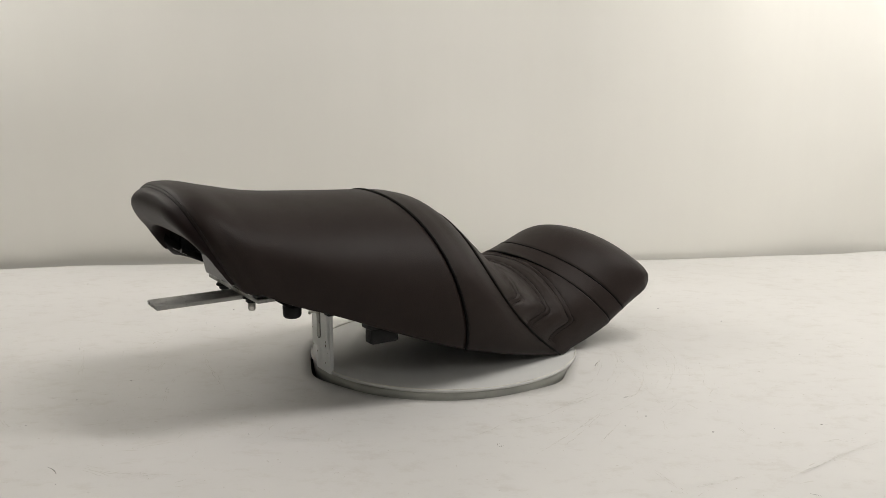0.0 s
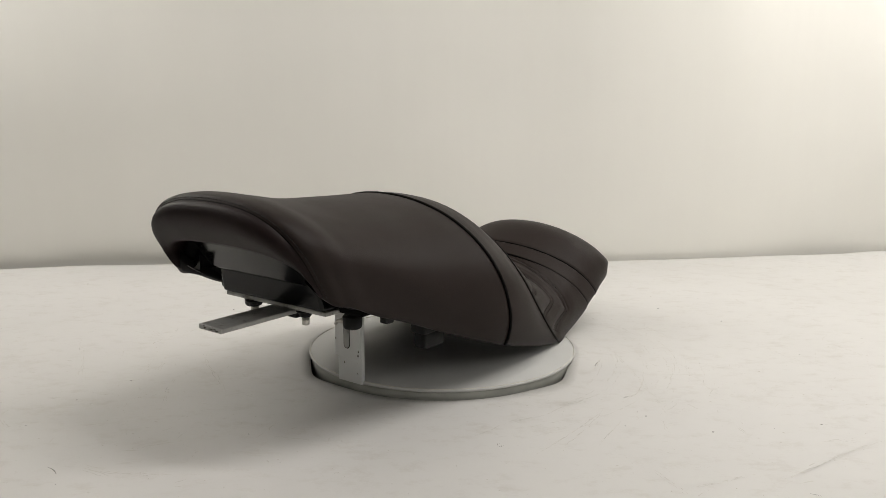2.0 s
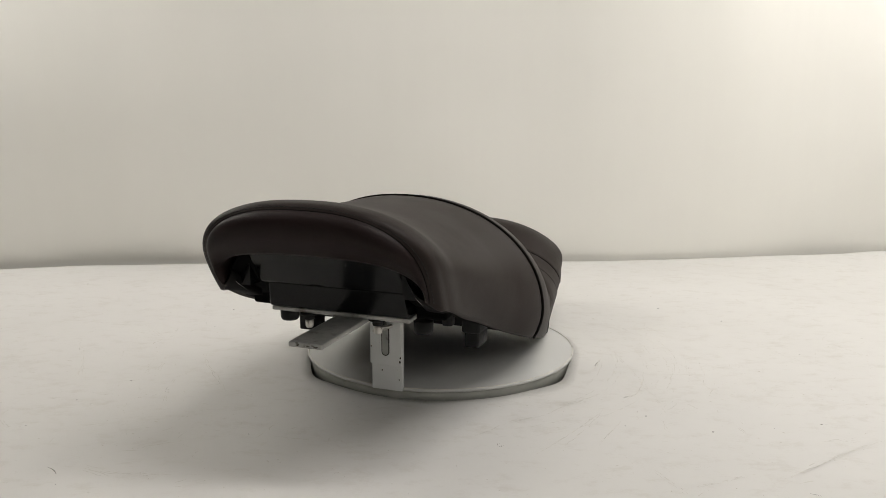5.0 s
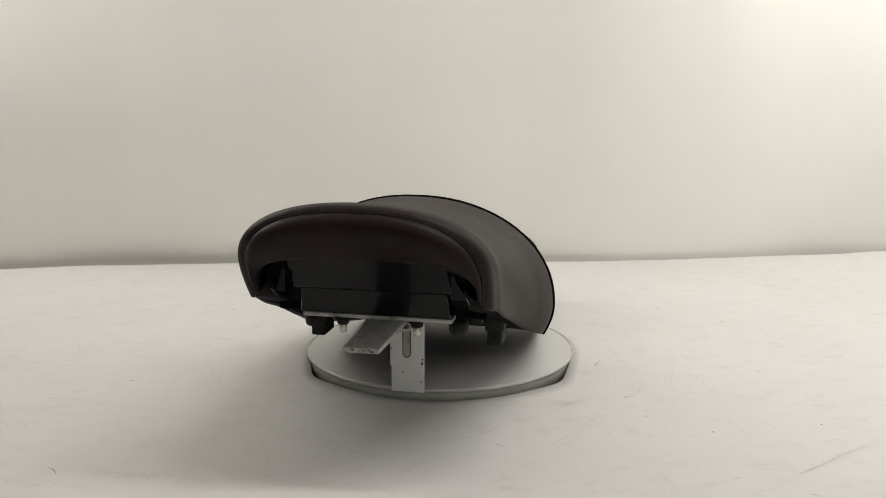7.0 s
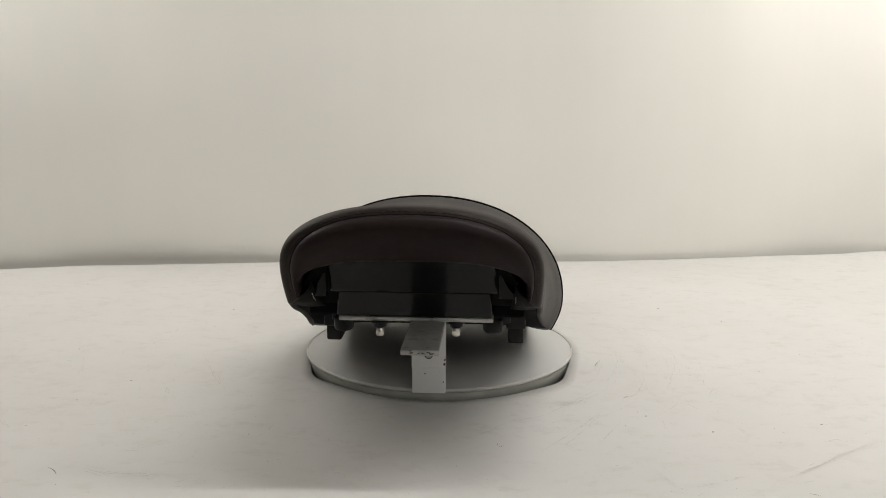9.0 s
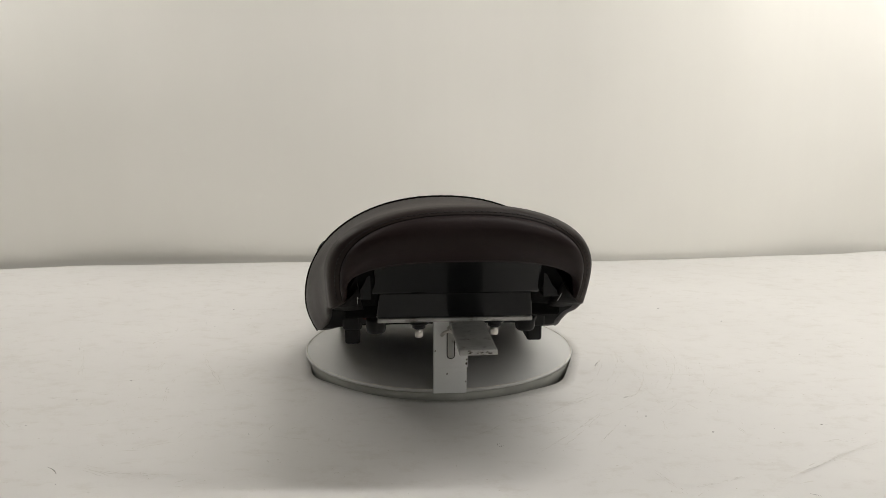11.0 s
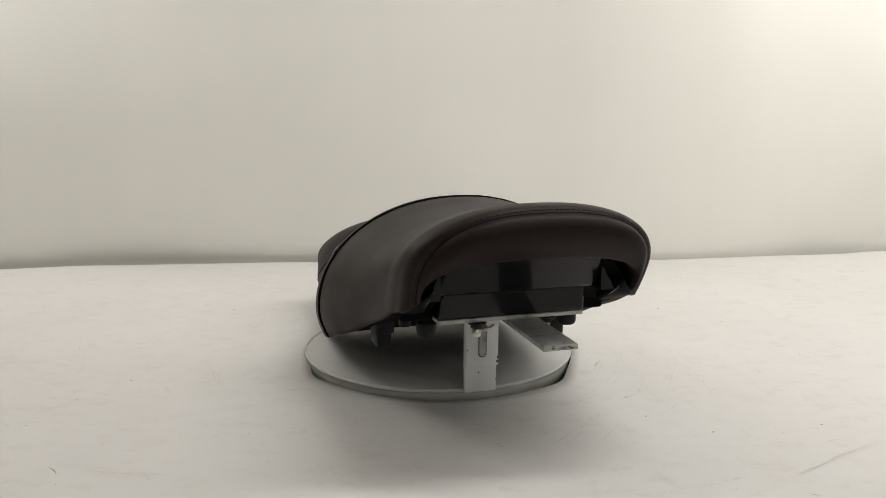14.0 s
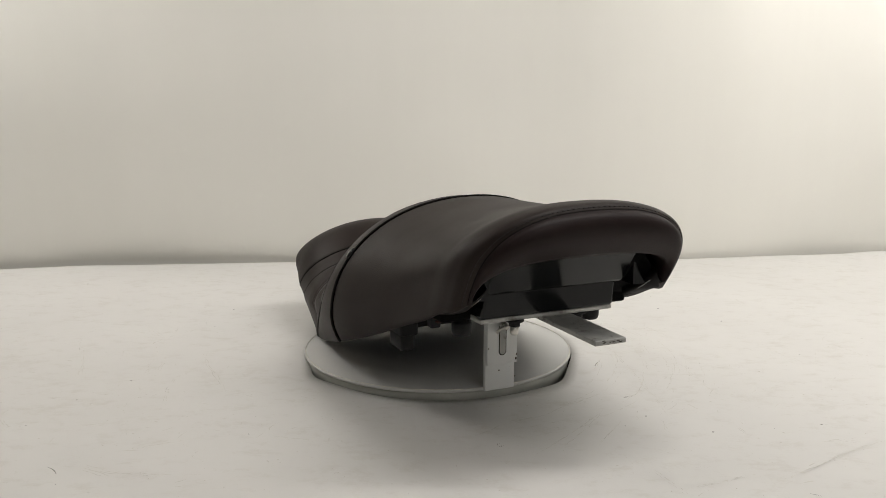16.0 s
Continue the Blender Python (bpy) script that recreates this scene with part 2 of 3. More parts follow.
def build_room():
    # Room box added out of view; its pale paint bounces fill light.
    x0, x1, y0, y1, z0, z1 = -2.4, 2.4, -3.2, 1.35, -0.80, 2.1
    t = 0.1
    for name, b in (("wall_north", (x0, x1, y1, y1 + t, z0, z1)), ("wall_south", (x0, x1, y0 - t, y0, z0, z1)),
                    ("wall_east", (x1, x1 + t, y0, y1, z0, z1)), ("wall_west", (x0 - t, x0, y0, y1, z0, z1)),
                    ("floor", (x0, x1, y0, y1, z0 - t, z0)), ("ceiling", (x0, x1, y0, y1, z1, z1 + t))):
        tagged(part(name, box(*b, bevel=0), WALL_PAINT, smooth=False), "plain grey room surface, unseen, bounces fill light", "room", kind="structure")


build_table()
tagged(part("table_base", box(-1.62, 1.62, -1.70, 0.40, -0.798, -0.06, 0.004), WALL_PAINT, smooth=False), "plain grey base under the table top", "table base", kind="structure")
build_sheet()
build_room()


# ---- turntable ---------------------------------------------------------------
def build_turntable():
    top = new("turntable")
    tagged(top, "round grey-white display turntable set into the table", "turntable")
    c = (-0.0019, 0.0058)
    part("disc", turned([(0.02, -0.004), (0.178, -0.004), (0.18, -0.003), (0.18, -0.0008), (0.1792, 0.0), (0.02, 0.0)], 128, c), DISC, top, "matt grey-white disc")
    ring = [(c[0] + 0.1786 * math.cos(radians(4 * k)), c[1] + 0.1786 * math.sin(radians(4 * k)), 0.0002) for k in range(91)]
    part("edge_bead", tube(ring, 0.0006, 6), BEAD, top, "pale edge bead, glue line and glint")
    part("rim", turned([(0.05, -0.030), (0.1745, -0.030), (0.1772, -0.0125), (0.1775, -0.0052), (0.1765, -0.0041), (0.05, -0.0041)], 128, c), RIM, top, "dull grey rim")
    return top


turntable = build_turntable()
well = tagged(part("well", turned([(0.24, -0.05), (0.24, -0.045), (0.02, -0.045)], 64), GAP_SHADE), "recess under the turntable, coloured near-black for its shade", "recess", kind="structure")


# ---- bracket -----------------------------------------------------------------
def build_bracket():
    top = new("seat_bracket")
    tagged(top, "white-painted steel bracket with slotted upright and bare tongue", "bracket")
    upright = part("upright", box(-0.0137, 0.0262, -0.1795, -0.1752, 0.0290, 0.1094, 0.0010), PAINTED, top, "chipped white upright bar")
    part("lower_upright", box(-0.0137, 0.0256, -0.1744, -0.1690, -0.0040, 0.1090, 0.0010), PAINTED, upright)
    def lozenge(r, y):
        bm = bmesh.new()
        ring = []
        for k in range(28):
            a = 2 * math.pi * (k + 0.5) / 28
            ring.append((0.0063 + r * math.cos(a), 0.0595 + (0.0145 if math.sin(a) > 0 else -0.0145) + r * math.sin(a)))
        front = [bm.verts.new((x, y, z)) for x, z in ring]
        back = [bm.verts.new((x, y + 0.001, z)) for x, z in ring]
        bm.faces.new(front)
        for k in range(28):
            bm.faces.new((front[k], front[(k + 1) % 28], back[(k + 1) % 28], back[k]))
        return bm

    part("slot_edge", lozenge(0.0050, -0.1799), RUBBER, upright, "dark outline round the slot", smooth=False)
    part("slot", lozenge(0.0039, -0.1803), BARE, upright, "bare steel behind the slot", smooth=False)
    bm = tube([(-0.0055, -0.186, 0.0700), (-0.0015, -0.187, 0.0745), (0.0063, -0.186, 0.0765), (0.0125, -0.187, 0.0770), (0.0175, -0.185, 0.0800)], 0.0020, 8)
    add_tube(bm, [(0.0063, -0.1795, 0.0765), (0.0063, -0.190, 0.0765)], 0.0030, 10)
    nut = part("wing_nut", bm, CHROME, top, "worn wing nut")
    part("washer", turned([(0.0004, 0.0), (0.0045, 0.0), (0.0048, 0.0006), (0.0048, 0.0030), (0.0004, 0.0032)], 18), CHROME, nut).matrix_local = pose(0.0063, -0.1800, 0.0765, 90, 0, 0)
    for x, z, r in ((0.0245, 0.034, 0.0013), (0.0251, 0.039, 0.0010), (0.002, 0.022, 0.0009), (0.0235, 0.012, 0.0008), (-0.012, 0.05, 0.0008), (0.0215, 0.090, 0.0012)):
        chip = bmesh.new()
        bmesh.ops.create_icosphere(chip, subdivisions=1, radius=r, matrix=Matrix.Translation((x, -0.1797, z)) @ Matrix.Diagonal((1, 0.25, 1.5, 1)))
        part("chip", chip, DARK_SPECK, upright)
    part("cross_plate", box(-0.079, 0.081, -0.288, -0.246, 0.1150, 0.1197, 0.0008), BARE, top, "bare steel cross plate")
    tongue = part("tongue", box(-0.0049, 0.0312, -0.385, -0.172, 0.1095, 0.1149, 0.0012), BARE, top, "stained bare steel tongue")
    for x, y in ((0.0424, -0.2800), (-0.0366, -0.2830)):
        bolt = part("bolt", turned([(0.0005, 0.0985), (0.0034, 0.0985), (0.0042, 0.0995), (0.0045, 0.1080), (0.0005, 0.1080)], 12, (x, y)), CHROME, top, "bright zinc bolt")
        part("nut", turned([(0.0005, 0.1078), (0.0060, 0.1078), (0.0068, 0.1086), (0.0068, 0.1124), (0.0060, 0.1130), (0.0005, 0.1130)], 6, (x, y)), RUBBER, bolt, "black nut")
        part("washer", turned([(0.0005, 0.1130), (0.0098, 0.1130), (0.0102, 0.1136), (0.0100, 0.1149), (0.0005, 0.1149)], 20, (x, y)), RUBBER, bolt, "black washer")
    # worn dark line along the tongue's end and edges
    for k in range(9):
        chip = bmesh.new()
        x = -0.004 + 0.0345 * random.random()
        bmesh.ops.create_icosphere(chip, subdivisions=1, radius=0.0005 + 0.0006 * random.random(), matrix=Matrix.Translation((x, -0.385, 0.1100 + 0.0042 * random.random())) @ Matrix.Diagonal((2.2, 0.2, 0.6, 1)))
        part("chip", chip, DARK_SPECK, tongue)
    return top


bracket = build_bracket()

# ---- seat --------------------------------------------------------------------
# stations from tail to nose: crown (y, z), greatest half width and its height, lower edge (half width, y, z),
# fullness of the section, and how the section leans forward on its way down
REAR = np.array([
    (-0.3705, 0.2400, 0.1175, 0.1690, 0.1150, -0.3270, 0.1490, 2.5, 1.46),
    (-0.3660, 0.2445, 0.1255, 0.1710, 0.1235, -0.3190, 0.1415, 2.4, 1.42),
    (-0.350, 0.2460, 0.1305, 0.173, 0.129, -0.300, 0.1360, 2.4, 1.4),
    (-0.315, 0.2400, 0.1330, 0.166, 0.132, -0.265, 0.1205, 2.1, 1.2),
    (-0.270, 0.2310, 0.1390, 0.148, 0.134, -0.220, 0.104, 2.05, 1.1),
    (-0.190, 0.2245, 0.1520, 0.112, 0.142, -0.140, 0.072, 2.05, 1.0),
    (-0.103, 0.2195, 0.1660, 0.087, 0.153, -0.057, 0.043, 2.1, 0.75),
    (-0.072, 0.2165, 0.1635, 0.083, 0.147, 0.010, 0.024, 2.1, 1.5),
    (-0.030, 0.1950, 0.1510, 0.085, 0.130, 0.110, 0.002, 2.15, 2.2)])
FRONT = np.array([
    (0.025, 0.138, 0.141, 0.065, 0.125, 0.135, 0.007, 2.2, 1.9),
    (0.075, 0.107, 0.132, 0.048, 0.121, 0.165, 0.014, 2.25, 1.4),
    (0.125, 0.113, 0.124, 0.045, 0.116, 0.210, 0.029, 2.3, 1.05),
    (0.145, 0.124, 0.122, 0.052, 0.113, 0.235, 0.041, 2.2, 0.9),
    (0.205, 0.1455, 0.117, 0.068, 0.112, 0.260, 0.054, 2.05, 0.9),
    (0.258, 0.133, 0.113, 0.078, 0.110, 0.280, 0.063, 1.9, 0.9),
    (0.298, 0.109, 0.107, 0.080, 0.106, 0.288, 0.067, 1.75, 0.9)])
STATIONS = np.vstack([REAR, FRONT])
LAST = len(STATIONS) - 1
SEAM_TAIL, SEAM_HUMP, SEAM_BAND, SEAM_LAP, SEAM_NOSE = 0, 6, 8, 11, 12
KNOTS = np.concatenate([[0], np.cumsum(np.linalg.norm(np.diff(STATIONS[:, :2], axis=0), axis=1) + np.linalg.norm(np.diff(STATIONS[:, 5:7], axis=0), axis=1))])


def slopes():
    h = np.diff(KNOTS)[:, None]
    d = np.diff(STATIONS, axis=0) / h
    m = np.zeros_like(STATIONS)
    m[0], m[-1] = d[0], d[-1]
    for i in range(1, len(STATIONS) - 1):
        m[i] = (d[i - 1] * h[i] + d[i] * h[i - 1]) / (h[i] + h[i - 1])
    return m


SLOPES = slopes()


def station(u):
    """Section values at the station number u, smooth between stations."""
    i = min(int(u), LAST - 1)
    h = KNOTS[i + 1] - KNOTS[i]
    s = u - i
    a, b = 2 * s ** 3 - 3 * s ** 2 + 1, s ** 3 - 2 * s ** 2 + s
    c, d = -2 * s ** 3 + 3 * s ** 2, s ** 3 - s ** 2
    return a * STATIONS[i] + b * h * SLOPES[i] + c * STATIONS[i + 1] + d * h * SLOPES[i + 1]


def tail_shift(u):
    """The tail sits a little to one side."""
    return 0.0022 * max(0.0, 1 - u / 4) ** 2


def skin(u, v):
    """A point of the cover; v runs from -1 at one lower edge over 0 at the crown to 1."""
    yc, zc, w, zw, wb, yb, zb, full, lean = station(u)
    side, q = (1 if v >= 0 else -1), abs(v)
    if q < 0.72:
        a = q / 0.72 * math.pi / 2
        x, z = w * math.sin(a) ** (2 / full), zw + (zc - zw) * max(0.0, math.cos(a)) ** (2 / full)
    else:
        s = (q - 0.72) / 0.28
        x, z = w + (wb - w) * s * s, zw + (zb - zw) * s
    g = max(0.0, (zc - z) / (zc - zb)) ** lean
    return Vector((side * x + tail_shift(u), yc + (yb - yc) * g, z))


def skin_normal(u, v):
    e = 1e-3
    a = skin(min(u + e, LAST), v) - skin(max(u - e, 0), v)
    b = skin(u, min(v + e, 1)) - skin(u, max(v - e, -1))
    return b.cross(a).normalized()


def panel_rows(u0, u1, steps, tuck=0.0022):
    """Rows of a cover panel whose ends tuck in at the seams and whose lower edge is turned under."""
    us = [u0, u0 + 0.012, u0 + 0.03, u0 + 0.07]
    us += [u0 + (u1 - u0) * (k + 1) / (steps + 1) for k in range(steps)]
    us += [u1 - 0.07, u1 - 0.03, u1 - 0.012, u1]
    us = sorted(us)
    rows = []
    for u in us:
        near = min((u - u0), (u1 - u)) / 0.03
        down = tuck * math.exp(-near * near)
        row = []
        for k in range(-30, 31):
            v = k / 30
            p = skin(u, v) - skin_normal(u, v) * down
            row.append(p)
        left, right = row[0], row[-1]
        row = [left + Vector((0.006, 0, 0.002)), left + Vector((0.003, 0, -0.0006))] + row + [right + Vector((-0.003, 0, -0.0006)), right + Vector((-0.006, 0, 0.002))]
        rows.append(row)
    return rows


def seam_tube(u, lift, radius, v0=-1.0, v1=1.0, steps=60):
    return tube([skin(u, v0 + (v1 - v0) * k / steps) + skin_normal(u, v0 + (v1 - v0) * k / steps) * lift for k in range(steps + 1)], radius, 8)


def stitch_line(path, length=0.0040, gap=0.0016, radius=0.00045, lift=0.0002):
    """Short threads along a path of (u, v)."""
    bm = bmesh.new()
    pts = []
    for (ua, va), (ub, vb) in zip(path, path[1:]):
        for k in range(40):
            s = k / 40
            u, v = ua + (ub - ua) * s, va + (vb - va) * s
            pts.append(skin(u, v) + skin_normal(u, v) * lift)
    run, start, on = 0.0, pts[0], True
    last = pts[0]
    for p in pts[1:]:
        run += (p - last).length
        last = p
        if on and run >= length:
            add_tube(bm, [start, p], radius)
            on, run = False, 0.0
        elif not on and run >= gap:
            on, run, start = True, 0.0, p
    return bm


def capped(rows):
    bm = grid(rows, closed=True)
    n, vs = len(rows[0]), list(bm.verts)
    bm.faces.new(vs[:n])
    bm.faces.new(vs[-n:])
    return bm


# quilting lines of the rider's part: crown, corner and end on the surface
CHEVRONS = [(10.83, 10.07, 0.687, 8.33, 0.914), (10.42, 9.74, 0.552, 8.04, 0.821), (9.85, 8.98, 0.507, 8.04, 0.70)]
SNAG = (6.09, -0.478)


def tail_arch(v):
    """The lower edge of the tail panel, an arch over the seat pan."""
    a = abs(v) * math.pi / 2
    x, rise = 0.1140 * math.sin(a) ** (2 / 3.0), max(0.0, math.cos(a)) ** (2 / 3.0)
    return Vector((math.copysign(x, v) + tail_shift(0), -0.331 - 0.026 * rise, 0.1505 + 0.0420 * rise))


def chevron_paths():
    """The quilting lines as paths of (u, v): two rows of stitches to each line, on both sides."""
    paths = []
    for top_u, tip_u, tip_v, end_u, end_v in CHEVRONS:
        for shift in (0.0, 0.11):
            for side in (-1, 1):
                path = []
                for k in range(11):
                    f = k / 10
                    path.append((top_u + shift + (tip_u - top_u) * f ** 1.6, side * (tip_v + 0.1 * shift) * f))
                for k in range(1, 9):
                    f = (k / 8) ** 1.6
                    path.append((tip_u + shift + (end_u - tip_u) * f, side * (tip_v + 0.1 * shift + (end_v - tip_v) * f ** 0.5)))
                paths.append(path)
    return paths


def quilted_rows():
    """The rider's panel: padding that sinks along the quilting lines."""
    line = []
    for path in chevron_paths():
        for (ua, va), (ub, vb) in zip(path, path[1:]):
            line += [skin(ua + (ub - ua) * k / 6, va + (vb - va) * k / 6) for k in range(6)]
    line = np.array([tuple(p) for p in line])
    rows = []
    span = SEAM_LAP - SEAM_BAND
    for i in range(161):
        u = SEAM_BAND + span * i / 160
        near = min(u - SEAM_BAND, SEAM_LAP - u) / 0.03
        row = []
        for k in range(-90, 91):
            v = k / 90
            p = skin(u, v)
            far = math.sqrt(float(((line - np.array(p)) ** 2).sum(axis=1).min()))
            down = 0.0022 * math.exp(-near * near) + 0.0016 * math.exp(-(far / 0.0018) ** 2) + 0.0024 * math.exp(-(far / 0.011) ** 2) - 0.0012
            row.append(p - skin_normal(u, v) * down)
        left, right = row[0], row[-1]
        rows.append([left + Vector((0.006, 0, 0.002))] + row + [right + Vector((-0.006, 0, 0.002))])
    return rows


def build_seat():
    seat = new("motorcycle_seat")
    tagged(seat, "brown-black stitched vinyl motorcycle seat with stepped pillion", "motorcycle seat")
    pillion = part("pillion_cover", grid(panel_rows(SEAM_TAIL, SEAM_HUMP, 46)), LEATHER, seat)
    part("hump_band", grid(panel_rows(SEAM_HUMP, SEAM_BAND, 22)), LEATHER, seat)
    rider = part("rider_cover", grid(quilted_rows()), LEATHER, seat)
    part("nose_band", grid(panel_rows(SEAM_LAP, SEAM_NOSE, 8)), LEATHER, seat)
    rows = panel_rows(SEAM_NOSE, LAST, 26)
    rim = rows[-1]
    for f, dy, dz in ((0.985, 0.004, -0.006), (0.95, 0.004, -0.014), (0.9, 0.0, -0.022)):
        rows.append([Vector((p.x * f, p.y + dy, p.z + dz if p.z > 0.075 else p.z)) for p in rim])
    rows.append([Vector((p.x * 0.8, 0.27, min(p.z, 0.075))) for p in rim])
    part("nose_cover", grid(rows), LEATHER, seat)
    # tail panel: from the tail seam inwards to the arch above the pan, then turned in
    rows = []
    for f in [0, 0.02, 0.05, 0.1, 0.18, 0.28, 0.4, 0.52, 0.64, 0.76, 0.86, 0.94, 1.0]:
        row = []
        for k in range(-45, 46):
            p = skin(0, k / 45)
            arch = tail_arch(k / 45)
            q = p.lerp(arch, f)
            tall = min(1.0, (p - arch).length / 0.046)
            bulge = 0.0155 * math.sin(math.pi * f ** 0.7) * tall - 0.0022 * math.exp(-(f / 0.03) ** 2)
            row.append(Vector((q.x, q.y - bulge, q.z)))
        rows.append(row)
    for inward, ahead, up in ((0.985, 0.006, 0.0005), (0.975, 0.016, 0.003), (0.97, 0.05, 0.008)):
        rows.append([Vector((a.x * inward, a.y + ahead * (0.12 + 0.88 * (a.z - 0.1505) / 0.042), a.z + up)) for a in (tail_arch(k / 45) for k in range(-45, 46))])
    part("tail_panel", grid(rows), LEATHER_TAIL, seat, "dark wine-black end panel")
    part("piping", seam_tube(SEAM_HUMP, 0.0001, 0.0018), PIPING, seat, "black piping")
    part("piping", seam_tube(SEAM_BAND, -0.0002, 0.0016), PIPING, seat, "black piping")
    part("piping", seam_tube(SEAM_TAIL, -0.0012, 0.0011), PIPING, seat, "black piping")
    part("piping", seam_tube(SEAM_LAP, -0.0006, 0.0012), PIPING, seat, "black piping")
    part("piping", seam_tube(SEAM_NOSE, -0.0006, 0.0012), PIPING, seat, "black piping")
    # pan under the cover
    rows = []
    for k in range(60):
        u = 0.12 + (LAST - 0.42) * k / 59
        yc, zc, w, zw, wb, yb, zb, full, lean = station(u)
        vault = 0.004 + 0.05 * math.exp(-(u / 1.6) ** 2)
        rows.append([Vector(((wb - 0.004) * q, yb, zb + 0.0015 + vault * (1 - abs(q) ** 5))) for q in np.linspace(-1, 1, 25)])
    lining = part("lining", grid(rows[:18]), LINING, seat, "black cloth lining")
    part("seat_pan", grid(rows[17:]), LINING, seat, "matt black seat pan")
    for name, b, lean, label in (("pan_tail", (-0.0805, 0.0805, -0.2950, -0.13, 0.1203, 0.1500, 0.0030, 3), -0.22, "glossy black plastic tail box"),
                                 ("pan_lip", (-0.0865, 0.0865, -0.3035, -0.20, 0.1475, 0.1900, 0.0035, 3), -0.80, "")):
        bm = box(*b)
        for w in bm.verts:
            w.co.y += lean * (w.co.z - b[4]) + 0.6 * w.co.x ** 2
            w.co.x *= 1 - 0.05 * (w.co.z - b[4]) / 0.05
        part(name, bm, PAN_PLASTIC, seat, label, smooth=False)
    for side in (-1, 1):
        part("rubber_foot", turned([(0.002, 0.094), (0.0085, 0.094), (0.0100, 0.0955), (0.0106, 0.098), (0.0108, 0.1075), (0.0100, 0.1085), (0.0086, 0.109), (0.0100, 0.135), (0.002, 0.135)], 24, (side * 0.0805, -0.247)), RUBBER, seat)
        holder = part("block_holder", box(side * 0.107 - 0.0112, side * 0.107 + 0.0112, -0.168, -0.124, 0.0735, 0.118, 0.003), RUBBER, seat)
        part("rubber_block", box(side * 0.107 - 0.0088, side * 0.107 + 0.0088, -0.164, -0.128, 0.0555, 0.075, 0.0025), RUBBER, holder, "black rubber block")
        part("rubber_peg", box(side * 0.0940 - 0.006, side * 0.0940 + 0.006, -0.212, -0.200, 0.093, 0.125, 0.002), RUBBER, seat)
        # Added black filler that darkens the opening and hides the table behind it.
        part("pan_filler", box(min(side * 0.079, side * 0.114), max(side * 0.079, side * 0.114), -0.268, -0.165, 0.1150, 0.1490, 0.003), LINING, seat, "matt black filler added beside the pan", smooth=False)
        profile = [(0.0860, 0.1480), (0.1090, 0.1480), (0.1095, 0.1500)]
        profile += [(0.1095 - 0.0225 * q / 8, 0.1500 + 0.0260 * (q / 8) ** 2.2) for q in range(1, 9)] + [(0.0860, 0.1760)]
        rows = [[(side * x, y, z) for x, z in profile] for y in (-0.3180, -0.3170, -0.270)]
        part("wing", capped(rows), PAN_PLASTIC, seat, smooth=False)
    for k in range(3):
        part("wire", tube([(-0.094 + 0.003 * math.sin(q * 1.1 + k), -0.222 + 0.005 * q, 0.103 + 0.002 * k - 0.0016 * q + 0.0015 * math.sin(q * 1.7 + 2 * k)) for q in range(7)], 0.0013, 6), RED_WIRE, seat, "dull red wire")
    stitches = stitch_line([(0.50, -0.96 + 0.06 * k) for k in range(33)], 0.0042, 0.0010, 0.00045, 0.0)
    part("stitching", stitches, THREAD, pillion)
    # flap of the cover turned in beside the opening, sewn with white thread
    for side in (-1, 1):
        rows, sewn = [], []
        for k in range(17):
            f = k / 16
            p = skin(2.4 * f, side) + Vector((-side * 0.002, 0, 0.001))
            inner = Vector((side * (0.0995 - 0.0040 * f) + tail_shift(0), -0.336 + 0.053 * f, 0.1650 - 0.036 * f ** 0.8))
            rows.append([p.lerp(inner, q) - Vector((0, 0, 0.002 * math.sin(math.pi * q))) for q in (0, 0.2, 0.4, 0.6, 0.8, 1.0)] + [inner + Vector((side * 0.002, 0.003, 0.006))])
            sewn.append(p.lerp(inner, 0.78) + Vector((-side * 0.0022, -0.0022, 0.0010)))
        flap = part("inner_flap", grid(rows), PIPING, seat, "black inner flap")
        bm = bmesh.new()
        for a, b in list(zip(sewn, sewn[1:]))[4:14]:
            add_tube(bm, [a, a.lerp(b, 0.52)], 0.00032)
        part("stitching", bm, WHITE_THREAD, flap, "white thread")
    for path in chevron_paths():
        part("stitching", stitch_line(path, 0.0045, 0.0008, 0.0005, -0.0024), PIPING, rider)
    # Small snag beside the hump seam, shaped as a low black dome.
    u, v = SNAG
    m = Matrix.Translation(skin(u, v)) @ skin_normal(u, v).to_track_quat("Z", "Y").to_matrix().to_4x4()
    bm = turned([(0.0003, -0.001), (0.0042, -0.001), (0.0045, 0.0006), (0.0032, 0.0018), (0.0003, 0.0022)], 20)
    bm.transform(m @ Matrix.Diagonal((1.2, 2.0, 1.4, 1)))
    part("snag", bm, PAN_PLASTIC, seat, "small black snag beside the hump seam")
    return seat


seat = build_seat()


